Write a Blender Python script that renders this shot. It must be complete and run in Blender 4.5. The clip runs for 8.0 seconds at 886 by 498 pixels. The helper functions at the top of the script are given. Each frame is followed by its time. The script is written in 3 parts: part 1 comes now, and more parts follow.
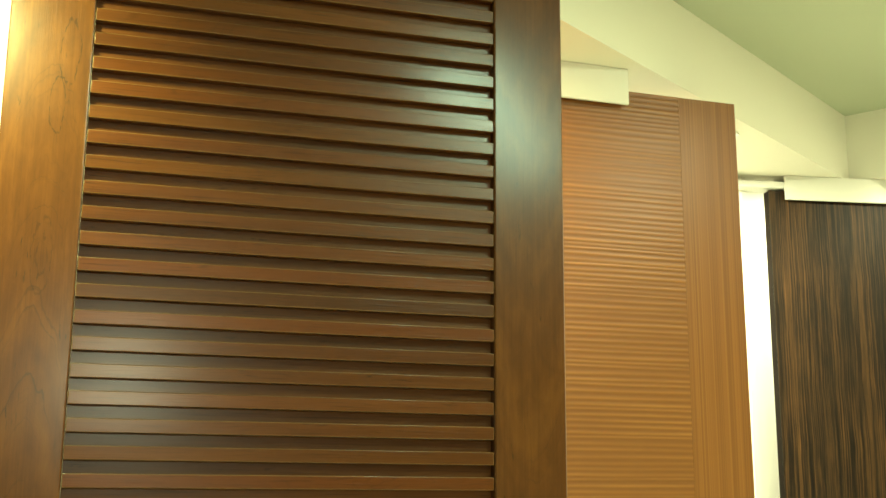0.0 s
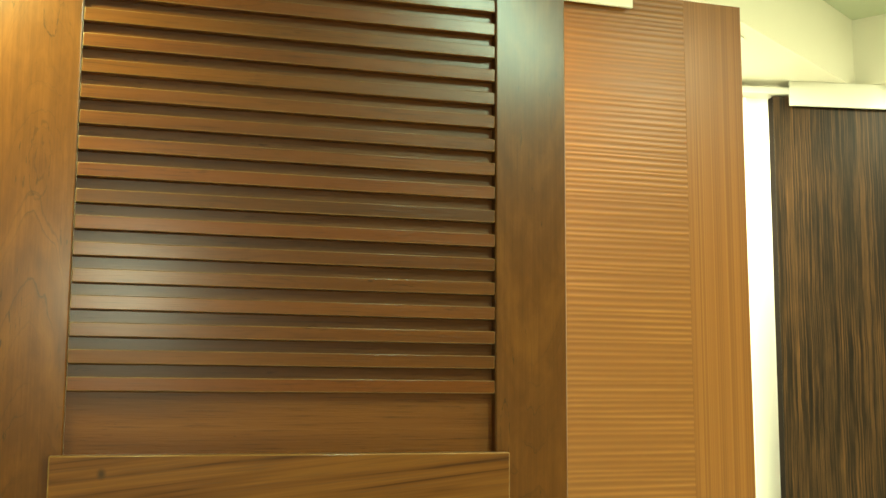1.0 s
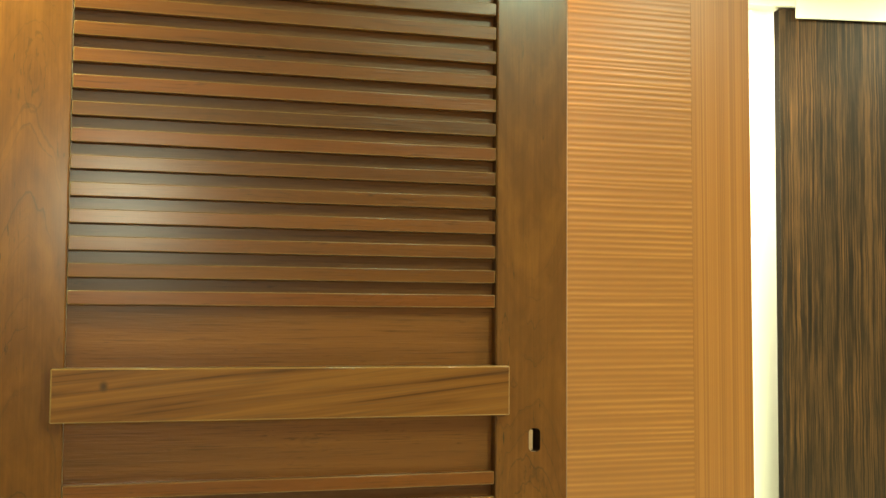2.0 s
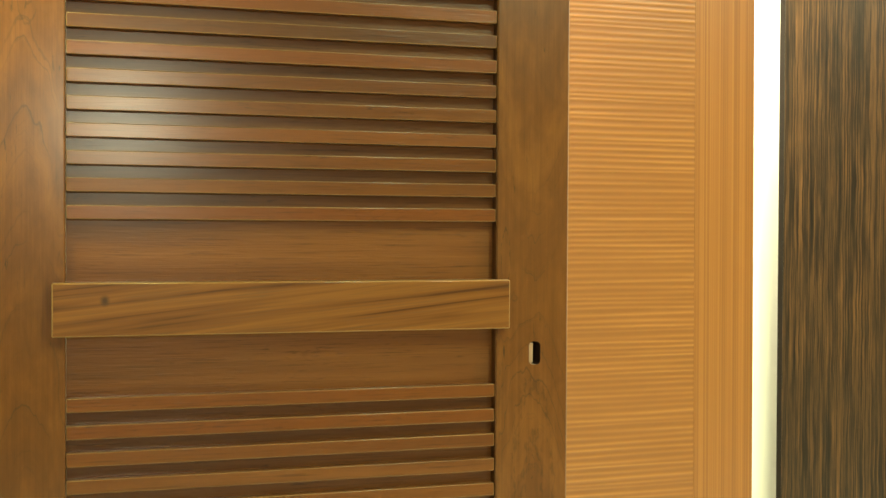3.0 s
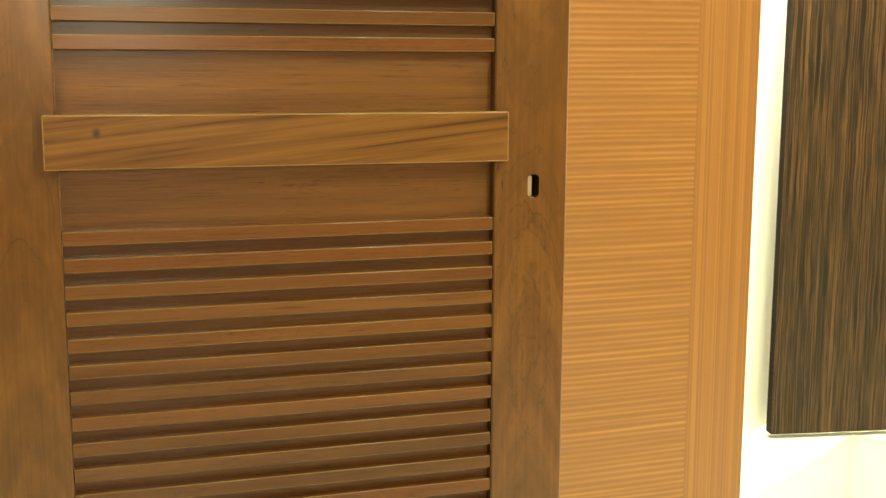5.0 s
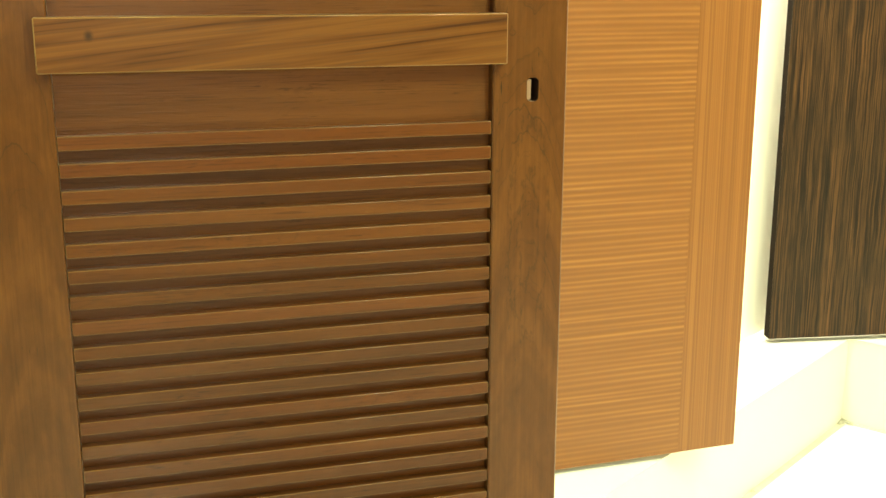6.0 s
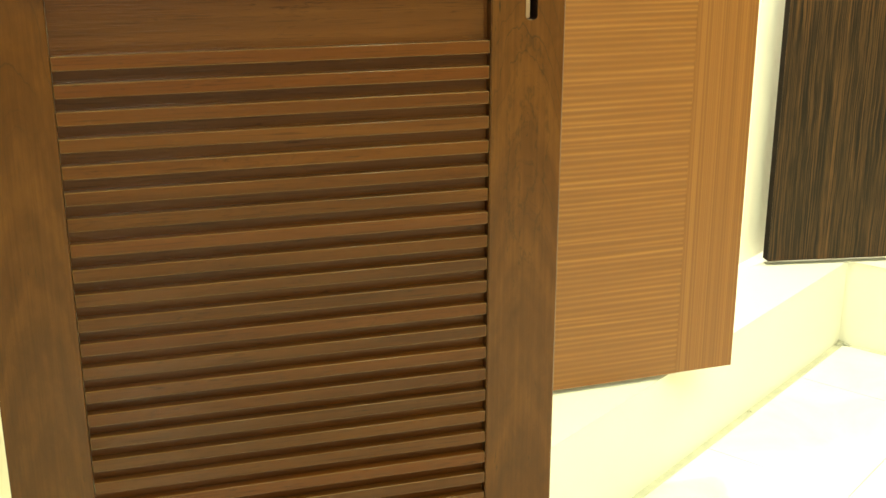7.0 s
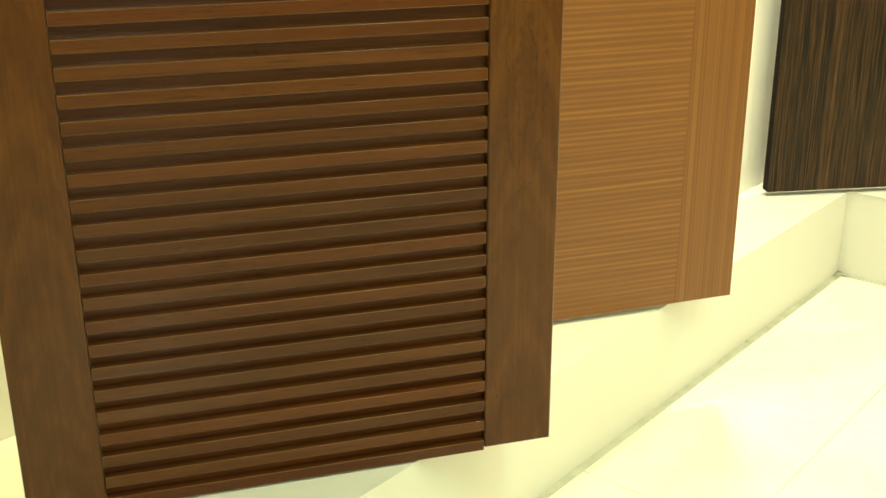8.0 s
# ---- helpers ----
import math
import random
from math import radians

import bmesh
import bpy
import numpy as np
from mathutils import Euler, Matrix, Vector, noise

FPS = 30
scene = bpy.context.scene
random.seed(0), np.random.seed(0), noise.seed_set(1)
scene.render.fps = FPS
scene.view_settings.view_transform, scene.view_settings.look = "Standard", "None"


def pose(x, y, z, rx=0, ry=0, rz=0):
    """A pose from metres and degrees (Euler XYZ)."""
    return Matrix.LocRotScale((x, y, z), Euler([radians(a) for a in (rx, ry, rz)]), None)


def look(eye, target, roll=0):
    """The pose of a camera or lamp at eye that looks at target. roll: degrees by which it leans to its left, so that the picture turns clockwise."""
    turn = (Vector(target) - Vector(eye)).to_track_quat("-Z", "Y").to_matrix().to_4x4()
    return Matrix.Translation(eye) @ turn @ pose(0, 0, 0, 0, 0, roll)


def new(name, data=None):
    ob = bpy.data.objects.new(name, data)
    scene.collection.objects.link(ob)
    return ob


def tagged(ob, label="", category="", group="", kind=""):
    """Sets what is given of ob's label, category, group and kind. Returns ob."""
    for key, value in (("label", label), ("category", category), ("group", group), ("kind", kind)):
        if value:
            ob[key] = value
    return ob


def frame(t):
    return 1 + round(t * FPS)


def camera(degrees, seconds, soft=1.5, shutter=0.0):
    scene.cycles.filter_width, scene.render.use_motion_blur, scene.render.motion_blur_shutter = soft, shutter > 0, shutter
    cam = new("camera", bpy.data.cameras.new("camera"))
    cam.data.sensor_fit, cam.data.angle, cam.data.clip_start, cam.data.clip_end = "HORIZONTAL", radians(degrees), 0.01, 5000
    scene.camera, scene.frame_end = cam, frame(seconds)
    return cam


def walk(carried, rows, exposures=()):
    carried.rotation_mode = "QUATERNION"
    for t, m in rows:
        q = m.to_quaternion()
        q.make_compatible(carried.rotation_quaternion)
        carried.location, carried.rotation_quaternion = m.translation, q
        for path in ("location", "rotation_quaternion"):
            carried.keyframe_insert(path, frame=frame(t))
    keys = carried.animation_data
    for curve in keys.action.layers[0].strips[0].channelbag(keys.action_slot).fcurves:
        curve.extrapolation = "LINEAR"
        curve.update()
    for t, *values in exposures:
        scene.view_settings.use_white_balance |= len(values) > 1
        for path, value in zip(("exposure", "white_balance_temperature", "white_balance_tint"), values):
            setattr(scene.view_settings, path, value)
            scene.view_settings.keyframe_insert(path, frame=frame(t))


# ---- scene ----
FOV = 42.44
PATH = [
    (0, (-0.0183, -0.0292, 1.4707), (0.5391, 1.8470, 1.8818), 0.42),
    (0.5, (-0.0157, -0.0265, 1.4673), (0.5449, 1.8642, 1.8006), 0.40),
    (1, (-0.0143, -0.0244, 1.4632), (0.5477, 1.8779, 1.7189), 0.34),
    (1.5, (-0.0122, -0.0190, 1.4616), (0.5515, 1.8910, 1.6460), 0.37),
    (3, (-0.0066, -0.0090, 1.4571), (0.5574, 1.9095, 1.4203), 0.31),
    (3.5, (-0.0021, -0.0040, 1.4528), (0.5585, 1.9133, 1.3531), 0.17),
    (4, (0.0017, 0.0012, 1.4523), (0.5593, 1.9140, 1.2789), 0.25),
    (5.5, (0.0087, 0.0146, 1.4507), (0.5602, 1.8941, 1.0467), 0.17),
    (6, (0.0135, 0.0168, 1.4479), (0.5571, 1.8794, 0.9629), 0.15),
    (6.5, (0.0157, 0.0181, 1.4440), (0.5539, 1.8637, 0.8925), 0.08),
    (7, (0.0175, 0.0190, 1.4404), (0.5509, 1.8471, 0.8292), 0.03),
    (7.5, (0.0182, 0.0202, 1.4344), (0.5474, 1.8323, 0.7741), -0.02),
    (8, (0.0159, 0.0247, 1.4263), (0.5423, 1.8161, 0.7095), -0.20),
]
EXPOSURES = [
    (0.0, -0.85, 6500, -4), (0.8, -0.62, 6500, -3), (1.5, -0.46, 6500, 0), (3.0, -0.20, 6500, 6), (4.2, -0.10, 6500, 9),
    (5.5, -0.03, 6500, 10), (6.5, -0.25, 6500, 10), (7.2, -0.56, 6500, 8), (8.0, -0.91, 6500, 8),
]
cam = camera(FOV, 8.0)
walk(cam, [(t, look(eye, target, roll)) for t, eye, target, roll in PATH], EXPOSURES)

# ---------------------------------------------------------------- plan
# The corner of the showroom; a runs along the long niche, b along the room's depth.
ROOM_TURN = -146.2
ROOM = pose(2.243, 2.998, 0, 0, 0, ROOM_TURN)
CEILING_Z, SOFFIT_Z, LEDGE_Z, NICHE = 2.667, 2.446, 0.285, 0.67
ROOM_A, ROOM_B = 9.0, 5.4


def at_room(a, b, z=0.0, turn=0.0):
    return ROOM @ pose(a, b, z, 0, 0, turn)


# ---------------------------------------------------------------- world and lamps
world = bpy.data.worlds.new("world")
scene.world = world
world.use_nodes = True
world.node_tree.nodes["Background"].inputs[0].default_value = (0.6, 0.7, 0.8, 1)
world.node_tree.nodes["Background"].inputs[1].default_value = 0.05

WARM = (1.0, 0.86, 0.55)
HALOGEN = (1.0, 0.78, 0.34)
NEUTRAL = (1.0, 0.96, 0.70)
COOL = (0.72, 1.0, 0.70)
GOLD = (0.97, 1.0, 0.40)
GREENISH = (0.45, 1.0, 0.52)


def area_lamp(name, m, sx, sy, watts, colour, spread=180.0):
    data = bpy.data.lights.new(name, "AREA")
    data.shape, data.size, data.size_y = "RECTANGLE", sx, sy
    data.energy, data.color, data.spread = watts, colour, radians(spread)
    ob = new(name, data)
    ob.matrix_world = m
    return ob


def disc_lamp(name, m, size, watts, colour, spread=120.0):
    data = bpy.data.lights.new(name, "AREA")
    data.shape, data.size = "DISK", size
    data.energy, data.color, data.spread = watts, colour, radians(spread)
    ob = new(name, data)
    ob.matrix_world = m
    return ob


# place (x, y), watts, colour, spread and aim of the round downlights in the room's ceiling, all out of view
DOWNLIGHTS = [
    (1.93, 1.0, 42, WARM, 180, None),
    (2.75, 1.75, 36, WARM, 180, None),
    # the last three have no known source, added as frontal fill on the doors
    (0.35, -1.6, 34, WARM, 150, None),
    (-1.7, -1.2, 6, WARM, 150, None),
    (2.2, -1.0, 26, WARM, 150, None),
]
# place along the niche (a, b), watts, colour, spread and aim of those in the soffits
NICHE_LIGHTS = [
    (3.06, -0.09, 12, GOLD, 90, (-0.32, 1.81, 2.10)),
    (1.88, -0.28, 46, HALOGEN, 180, None),
    (0.72, -0.13, 50, NEUTRAL, 180, None),
    (-0.25, -0.08, 52, NEUTRAL, 180, None),
    (2.75, -0.55, 22, GREENISH, 180, None),
    (-0.35, 0.95, 20, NEUTRAL, 180, None),
]
# first panel inferred from its sheen on the stile, second added as rear fill
PANEL_LIGHTS = [(1.18, 0.30, 76), (-1.6, -2.6, 6)]
LIGHT_BOX_WATTS = 50

# ---------------------------------------------------------------- materials


class Nodes:
    """Short hand for a material's node tree."""

    def __init__(self, name):
        self.mat = bpy.data.materials.new(name)
        self.mat.use_nodes = True
        self.tree = self.mat.node_tree
        self.bsdf = self.tree.nodes["Principled BSDF"]

    def add(self, kind, **settings):
        node = self.tree.nodes.new(kind)
        for key, value in settings.items():
            setattr(node, key, value)
        return node

    def link(self, a, b):
        self.tree.links.new(a, b)

    def feed(self, socket, value):
        if isinstance(value, bpy.types.NodeSocket):
            self.link(value, socket)
        else:
            socket.default_value = value

    def math(self, op, a, b=0.0, c=0.0):
        n = self.add("ShaderNodeMath", operation=op)
        for s, v in zip(n.inputs, (a, b, c)):
            self.feed(s, v)
        return n.outputs[0]

    def place(self, shift=0.0):
        """Object coordinates, shifted by each object's own random number."""
        tc = self.add("ShaderNodeTexCoord")
        if not shift:
            return tc.outputs["Object"]
        info = self.add("ShaderNodeObjectInfo")
        move = self.add("ShaderNodeVectorMath", operation="MULTIPLY_ADD")
        self.link(info.outputs["Random"], move.inputs[0])
        move.inputs[1].default_value = (shift, shift * 0.37, shift * 0.71)
        self.link(tc.outputs["Object"], move.inputs[2])
        return move.outputs[0]

    def random(self):
        return self.add("ShaderNodeObjectInfo").outputs["Random"]

    def noise(self, vector, scale, detail=4.0, rough=0.55, warp=0.0):
        m = self.add("ShaderNodeMapping")
        m.inputs["Scale"].default_value = scale
        self.link(vector, m.inputs["Vector"])
        n = self.add("ShaderNodeTexNoise")
        n.inputs["Scale"].default_value = 1.0
        n.inputs["Detail"].default_value = detail
        n.inputs["Roughness"].default_value = rough
        n.inputs["Distortion"].default_value = warp
        self.link(m.outputs[0], n.inputs["Vector"])
        return n.outputs["Fac"]

    def ramp(self, fac, stops):
        r = self.add("ShaderNodeValToRGB")
        e = r.color_ramp.elements
        while len(e) < len(stops):
            e.new(0.5)
        for el, (pos, col) in zip(e, stops):
            el.position = pos
            el.color = (*col, 1) if len(col) == 3 else col
        self.link(fac, r.inputs[0])
        return r.outputs[0]

    def grey(self, fac, lo, hi):
        n = self.add("ShaderNodeMapRange")
        n.inputs["From Min"].default_value, n.inputs["From Max"].default_value = lo, hi
        self.link(fac, n.inputs["Value"])
        return n.outputs[0]

    def mix(self, fac, a, b, blend="MIX"):
        n = self.add("ShaderNodeMix", data_type="RGBA", blend_type=blend)
        self.feed(n.inputs["Factor"], fac)
        for s, v in ((n.inputs[6], a), (n.inputs[7], b)):
            self.feed(s, (*v, 1) if isinstance(v, tuple) else v)
        return n.outputs[2]

    def finish(self, colour, rough=0.5, bump=None, depth=0.0005, coat=0.0, coat_rough=0.2, spec=0.5):
        self.feed(self.bsdf.inputs["Base Color"], (*colour, 1) if isinstance(colour, tuple) else colour)
        self.feed(self.bsdf.inputs["Roughness"], rough)
        self.bsdf.inputs["Specular IOR Level"].default_value = spec
        self.bsdf.inputs["Coat Weight"].default_value = coat
        self.bsdf.inputs["Coat Roughness"].default_value = coat_rough
        if bump is not None:
            b = self.add("ShaderNodeBump")
            b.inputs["Distance"].default_value = depth
            b.inputs["Strength"].default_value = 0.6
            self.link(bump, b.inputs["Height"])
            self.link(b.outputs[0], self.bsdf.inputs["Normal"])
        return self.mat


def scale_along(axis, across, along):
    return {"x": (along, across, across), "z": (across, across, along)}[axis]


def varnished_wood(name, axis, pale, mid, deep, red, shift=7.0, figure=1.0, rough=0.34, coat=0.35, coat_rough=0.22):
    """Brown varnished timber: broad tone, cathedral figure in thin dark lines, fine pores along the grain."""
    n = Nodes(name)
    p = n.place(shift)
    broad = n.noise(p, scale_along(axis, 9, 0.9), 3, 0.5, 0.6)
    streak = n.noise(p, scale_along(axis, 55, 1.6), 4, 0.6, 0.4)
    fibre = n.noise(p, scale_along(axis, 420, 9), 3, 0.6)
    tone = n.math("ADD", n.math("MULTIPLY", broad, 0.62), n.math("MULTIPLY", streak, 0.38))
    if red:  # boards cut from different planks differ in depth of colour
        plank = n.math("FRACT", n.math("MULTIPLY", n.random(), 17.3))
        tone = n.math("ADD", tone, n.math("MULTIPLY", n.math("SUBTRACT", plank, 0.5), 0.16))
    col = n.ramp(tone, [(0.34, deep), (0.48, mid), (0.64, pale)])
    col = n.mix(n.math("MULTIPLY", n.math("POWER", n.random(), 1.6), 0.75), col, red, "MIX") if red else col
    # cathedral lines: contours of a stretched field, shown only in patches
    field = n.noise(p, scale_along(axis, 11, 1.9), 2, 0.5, 1.3)
    rings = n.math("PINGPONG", n.math("MULTIPLY", field, 15.0), 0.5)
    line = n.grey(rings, 0.10, 0.0)
    patch = n.grey(n.noise(p, scale_along(axis, 7, 2.4), 2, 0.5), 0.50, 0.66)
    col = n.mix(n.math("MULTIPLY", n.math("MULTIPLY", line, patch), 0.55 * figure), col, tuple(v * 0.30 for v in deep))
    col = n.mix(n.grey(fibre, 0.56, 0.78), col, tuple(v * 0.62 for v in deep))
    fleck = n.math("MULTIPLY", n.grey(n.noise(p, scale_along(axis, 240, 26), 3, 0.6, 0.4), 0.60, 0.70), n.grey(n.noise(p, scale_along(axis, 20, 6), 2, 0.5), 0.48, 0.64))
    col = n.mix(n.math("MULTIPLY", fleck, 0.75 if figure else 0.0), col, tuple(v * 0.45 for v in deep))
    smear = n.noise(p, (5, 5, 5), 4, 0.6)
    gloss = n.math("ADD", rough - 0.07, n.math("MULTIPLY", smear, 0.14))
    pores = n.math("ADD", fibre, n.math("MULTIPLY", n.noise(p, scale_along(axis, 260, 18), 3, 0.65, 0.3), 1.1))
    return n.finish(col, gloss, pores, 0.0007, coat, coat_rough, 0.14)


def stile_wood(name, x0, z_turn, bow, drift, whorls=(), stretch=(-1.2, 1.2)):
    """Upright brown board with nested arches of growth rings about x0; above z_turn they open upwards.

    Whorls are closed growth rings: centre, half width, half height, how many inside one another. The arches show within stretch."""
    n = Nodes(name)
    p = n.place()
    axes = n.add("ShaderNodeSeparateXYZ")
    n.link(p, axes.inputs[0])
    wander = n.noise(p, (16, 16, 4), 3, 0.55)
    wob = n.noise(p, (70, 70, 22), 3, 0.6)
    x = n.math("ADD", n.math("SUBTRACT", axes.outputs[0], x0), n.math("MULTIPLY", n.math("SUBTRACT", wander, 0.5), 0.05))
    z = n.math("ABSOLUTE", n.math("SUBTRACT", axes.outputs[2], z_turn))
    field = n.math("SUBTRACT", z, n.math("MULTIPLY", n.math("MULTIPLY", x, x), bow))
    field = n.math("ADD", field, n.math("MULTIPLY", n.math("SUBTRACT", wander, 0.5), drift))
    field = n.math("ADD", field, n.math("MULTIPLY", n.math("SUBTRACT", wob, 0.5), 0.022))
    bands = n.add("ShaderNodeCombineXYZ")
    n.link(field, bands.inputs[0])
    ring_tone = n.noise(bands.outputs[0], (7, 1, 1), 2, 0.5)
    ring_line = n.noise(bands.outputs[0], (64, 1, 1), 4, 0.65)
    streak = n.noise(p, (150, 150, 2.2), 5, 0.68, 0.15)
    fibre = n.noise(p, (520, 520, 14), 3, 0.6)
    mottle = n.noise(p, (34, 34, 13), 6, 0.68, 0.6)
    tone = n.math("ADD", n.math("MULTIPLY", ring_tone, 0.44), n.math("MULTIPLY", streak, 0.28))
    tone = n.math("ADD", tone, n.math("MULTIPLY", mottle, 0.28))
    col = n.ramp(tone, [(0.31, (0.0585, 0.0176, 0.0033)), (0.49, (0.0968, 0.0312, 0.0056)), (0.66, (0.1462, 0.0509, 0.0093))])
    patch = n.grey(n.noise(p, (14, 14, 3.5), 2, 0.5), 0.38, 0.56)
    near = n.math("MULTIPLY", n.grey(axes.outputs[2], stretch[0], stretch[0] + 0.12), n.grey(axes.outputs[2], stretch[1], stretch[1] - 0.10))
    near = n.math("MULTIPLY_ADD", near, 0.85, 0.15)
    mark = n.math("MULTIPLY", n.math("MULTIPLY", n.grey(ring_line, 0.555, 0.66), patch), near)
    col = n.mix(n.math("MULTIPLY", mark, 0.62), col, (0.026, 0.013, 0.0060))
    fleck = n.math("MULTIPLY", n.grey(n.noise(p, (210, 210, 24), 3, 0.6, 0.4), 0.62, 0.70), n.grey(n.noise(p, (17, 17, 5), 2, 0.5), 0.50, 0.64))
    col = n.mix(n.math("MULTIPLY", fleck, 0.9), col, (0.024, 0.013, 0.0050))
    col = n.mix(n.math("MULTIPLY", n.grey(fibre, 0.56, 0.80), 0.5), col, (0.042, 0.018, 0.0065))
    gap = n.grey(n.noise(p, (130, 130, 60), 2, 0.5), 0.40, 0.52)
    for cx, cz, hx, hz, count in whorls:
        dx = n.math("DIVIDE", n.math("SUBTRACT", axes.outputs[0], cx), hx)
        dz = n.math("DIVIDE", n.math("SUBTRACT", axes.outputs[2], cz), hz)
        d = n.math("SQRT", n.math("ADD", n.math("MULTIPLY", dx, dx), n.math("MULTIPLY", dz, dz)))
        d = n.math("ADD", d, n.math("MULTIPLY", n.math("SUBTRACT", wob, 0.5), 0.9))
        ring = n.grey(n.math("PINGPONG", n.math("MULTIPLY", d, float(count)), 0.5), 0.07 * count, 0.02 * count)
        ring = n.math("MULTIPLY", ring, n.math("MULTIPLY", n.grey(d, 1.16, 1.10), n.grey(d, 0.2, 0.3)))
        col = n.mix(n.math("MULTIPLY", n.math("MULTIPLY", ring, gap), 0.72 if count == 1 else 0.36), col, (0.030, 0.013, 0.0045))
    smear = n.noise(p, (5, 5, 5), 4, 0.6)
    gloss = n.math("ADD", 0.24, n.math("MULTIPLY", smear, 0.18))
    return n.finish(col, gloss, fibre, 0.0004, 0.34, 0.20, 0.14)


DOOR_MID = 1.348
M_STILE = stile_wood("brown_stile_arched", -0.405, -3.0, -45.0, 0.12, [
    (-0.3935, 2.067 - DOOR_MID, 0.0115, 0.046, 1), (-0.3800, 2.160 - DOOR_MID, 0.0150, 0.055, 1), (-0.4000, 1.822 - DOOR_MID, 0.0150, 0.060, 2),
], (-0.30, 1.2))
M_STILE_SLOT = stile_wood("brown_stile_slotted", 0.412, -0.01, 34.0, 0.14, [(0.414, -0.345, 0.036, 0.185, 2), (0.363, 0.06, 0.008, 0.05, 1), (0.412, -0.298, 0.005, 0.020, 1)], (-0.62, 0.30))
M_SLAT = varnished_wood("brown_varnished_slat", "x", (0.1261, 0.0402, 0.0066), (0.0888, 0.0267, 0.0042), (0.0576, 0.0168, 0.0028), (0.1217, 0.0306, 0.0042), 13.0, 0.45, 0.32, 0.32, 0.19)
M_BACK = varnished_wood("brown_back_panel", "x", (0.1493, 0.0493, 0.0098), (0.1166, 0.0364, 0.0072), (0.0825, 0.0252, 0.0050), None, 5.0, 0.22, 0.34, 0.30, 0.20)


def striped_rail():
    """Paler timber with dark slanting stripes and one small knot."""
    n = Nodes("striped_rail_wood")
    p = n.place()
    turn = n.add("ShaderNodeMapping")
    turn.inputs["Rotation"].default_value = (0, radians(6), 0)
    n.link(p, turn.inputs["Vector"])
    q = turn.outputs[0]
    broad = n.noise(q, (1.7, 60, 72), 3, 0.5, 0.6)
    fine = n.noise(q, (7, 300, 330), 3, 0.6)
    col = n.ramp(broad, [(0.34, (0.0522, 0.0150, 0.0027)), (0.44, (0.1096, 0.0352, 0.0061)), (0.60, (0.1565, 0.0555, 0.0100)), (0.75, (0.1252, 0.0420, 0.0074))])
    col = n.mix(n.grey(fine, 0.52, 0.78), col, (0.085, 0.036, 0.013))
    d = n.add("ShaderNodeVectorMath", operation="DISTANCE")
    squash = n.add("ShaderNodeMapping")
    squash.inputs["Scale"].default_value = (1, 0, 0.8)
    n.link(p, squash.inputs["Vector"])
    n.link(squash.outputs[0], d.inputs[0])
    d.inputs[1].default_value = (-0.288, 0, 0.011)
    col = n.mix(n.grey(d.outputs["Value"], 0.0085, 0.002), col, (0.045, 0.018, 0.007))
    return n.finish(col, 0.36, fine, 0.0002, 0.2, 0.22, 0.14)


M_RAIL = striped_rail()


def plain(name, colour, rough=0.5, grain=(8, 8, 8), amount=0.06, depth=0.0004, coat=0.0, metal=0.0, spec=0.5):
    """Painted or moulded surface with faint unevenness at two scales."""
    n = Nodes(name)
    p = n.place(3.0)
    big = n.noise(p, grain, 4, 0.6)
    small = n.noise(p, tuple(v * 30 for v in grain), 3, 0.6)
    dark = tuple(v * (1 - 2 * amount) for v in colour)
    col = n.mix(n.grey(big, 0.3, 0.7), dark, colour)
    n.bsdf.inputs["Metallic"].default_value = metal
    r = n.math("ADD", rough - 0.05, n.math("MULTIPLY", big, 0.1))
    return n.finish(col, r, small, depth, coat, 0.15, spec)


# edge highlight of the slats, painted in as paler wood on their bevels
M_SLAT_GLINT = varnished_wood("slat_edge_glint", "x", (0.1854, 0.0927, 0.0299), (0.1497, 0.0699, 0.0200), (0.1069, 0.0457, 0.0114), None, 9.0, 0.0, 0.34, 0.35, 0.18)
M_WORN_RAIL = varnished_wood("worn_rail_edge", "x", (0.2880, 0.1548, 0.0540), (0.2448, 0.1260, 0.0403), (0.1872, 0.0900, 0.0274), None, 9.0, 0.0, 0.30, 0.5, 0.16)
M_EDGE = varnished_wood("dark_door_edge", "z", (0.17, 0.080, 0.034), (0.13, 0.060, 0.025), (0.09, 0.040, 0.017), None, 5.0, 0.0)
M_RAW = varnished_wood("raw_slot_wood", "z", (0.3037, 0.1808, 0.1156), (0.2603, 0.1518, 0.0939), (0.2169, 0.1228, 0.0723), None, 5.0, 0.0, 0.7, 0.0)


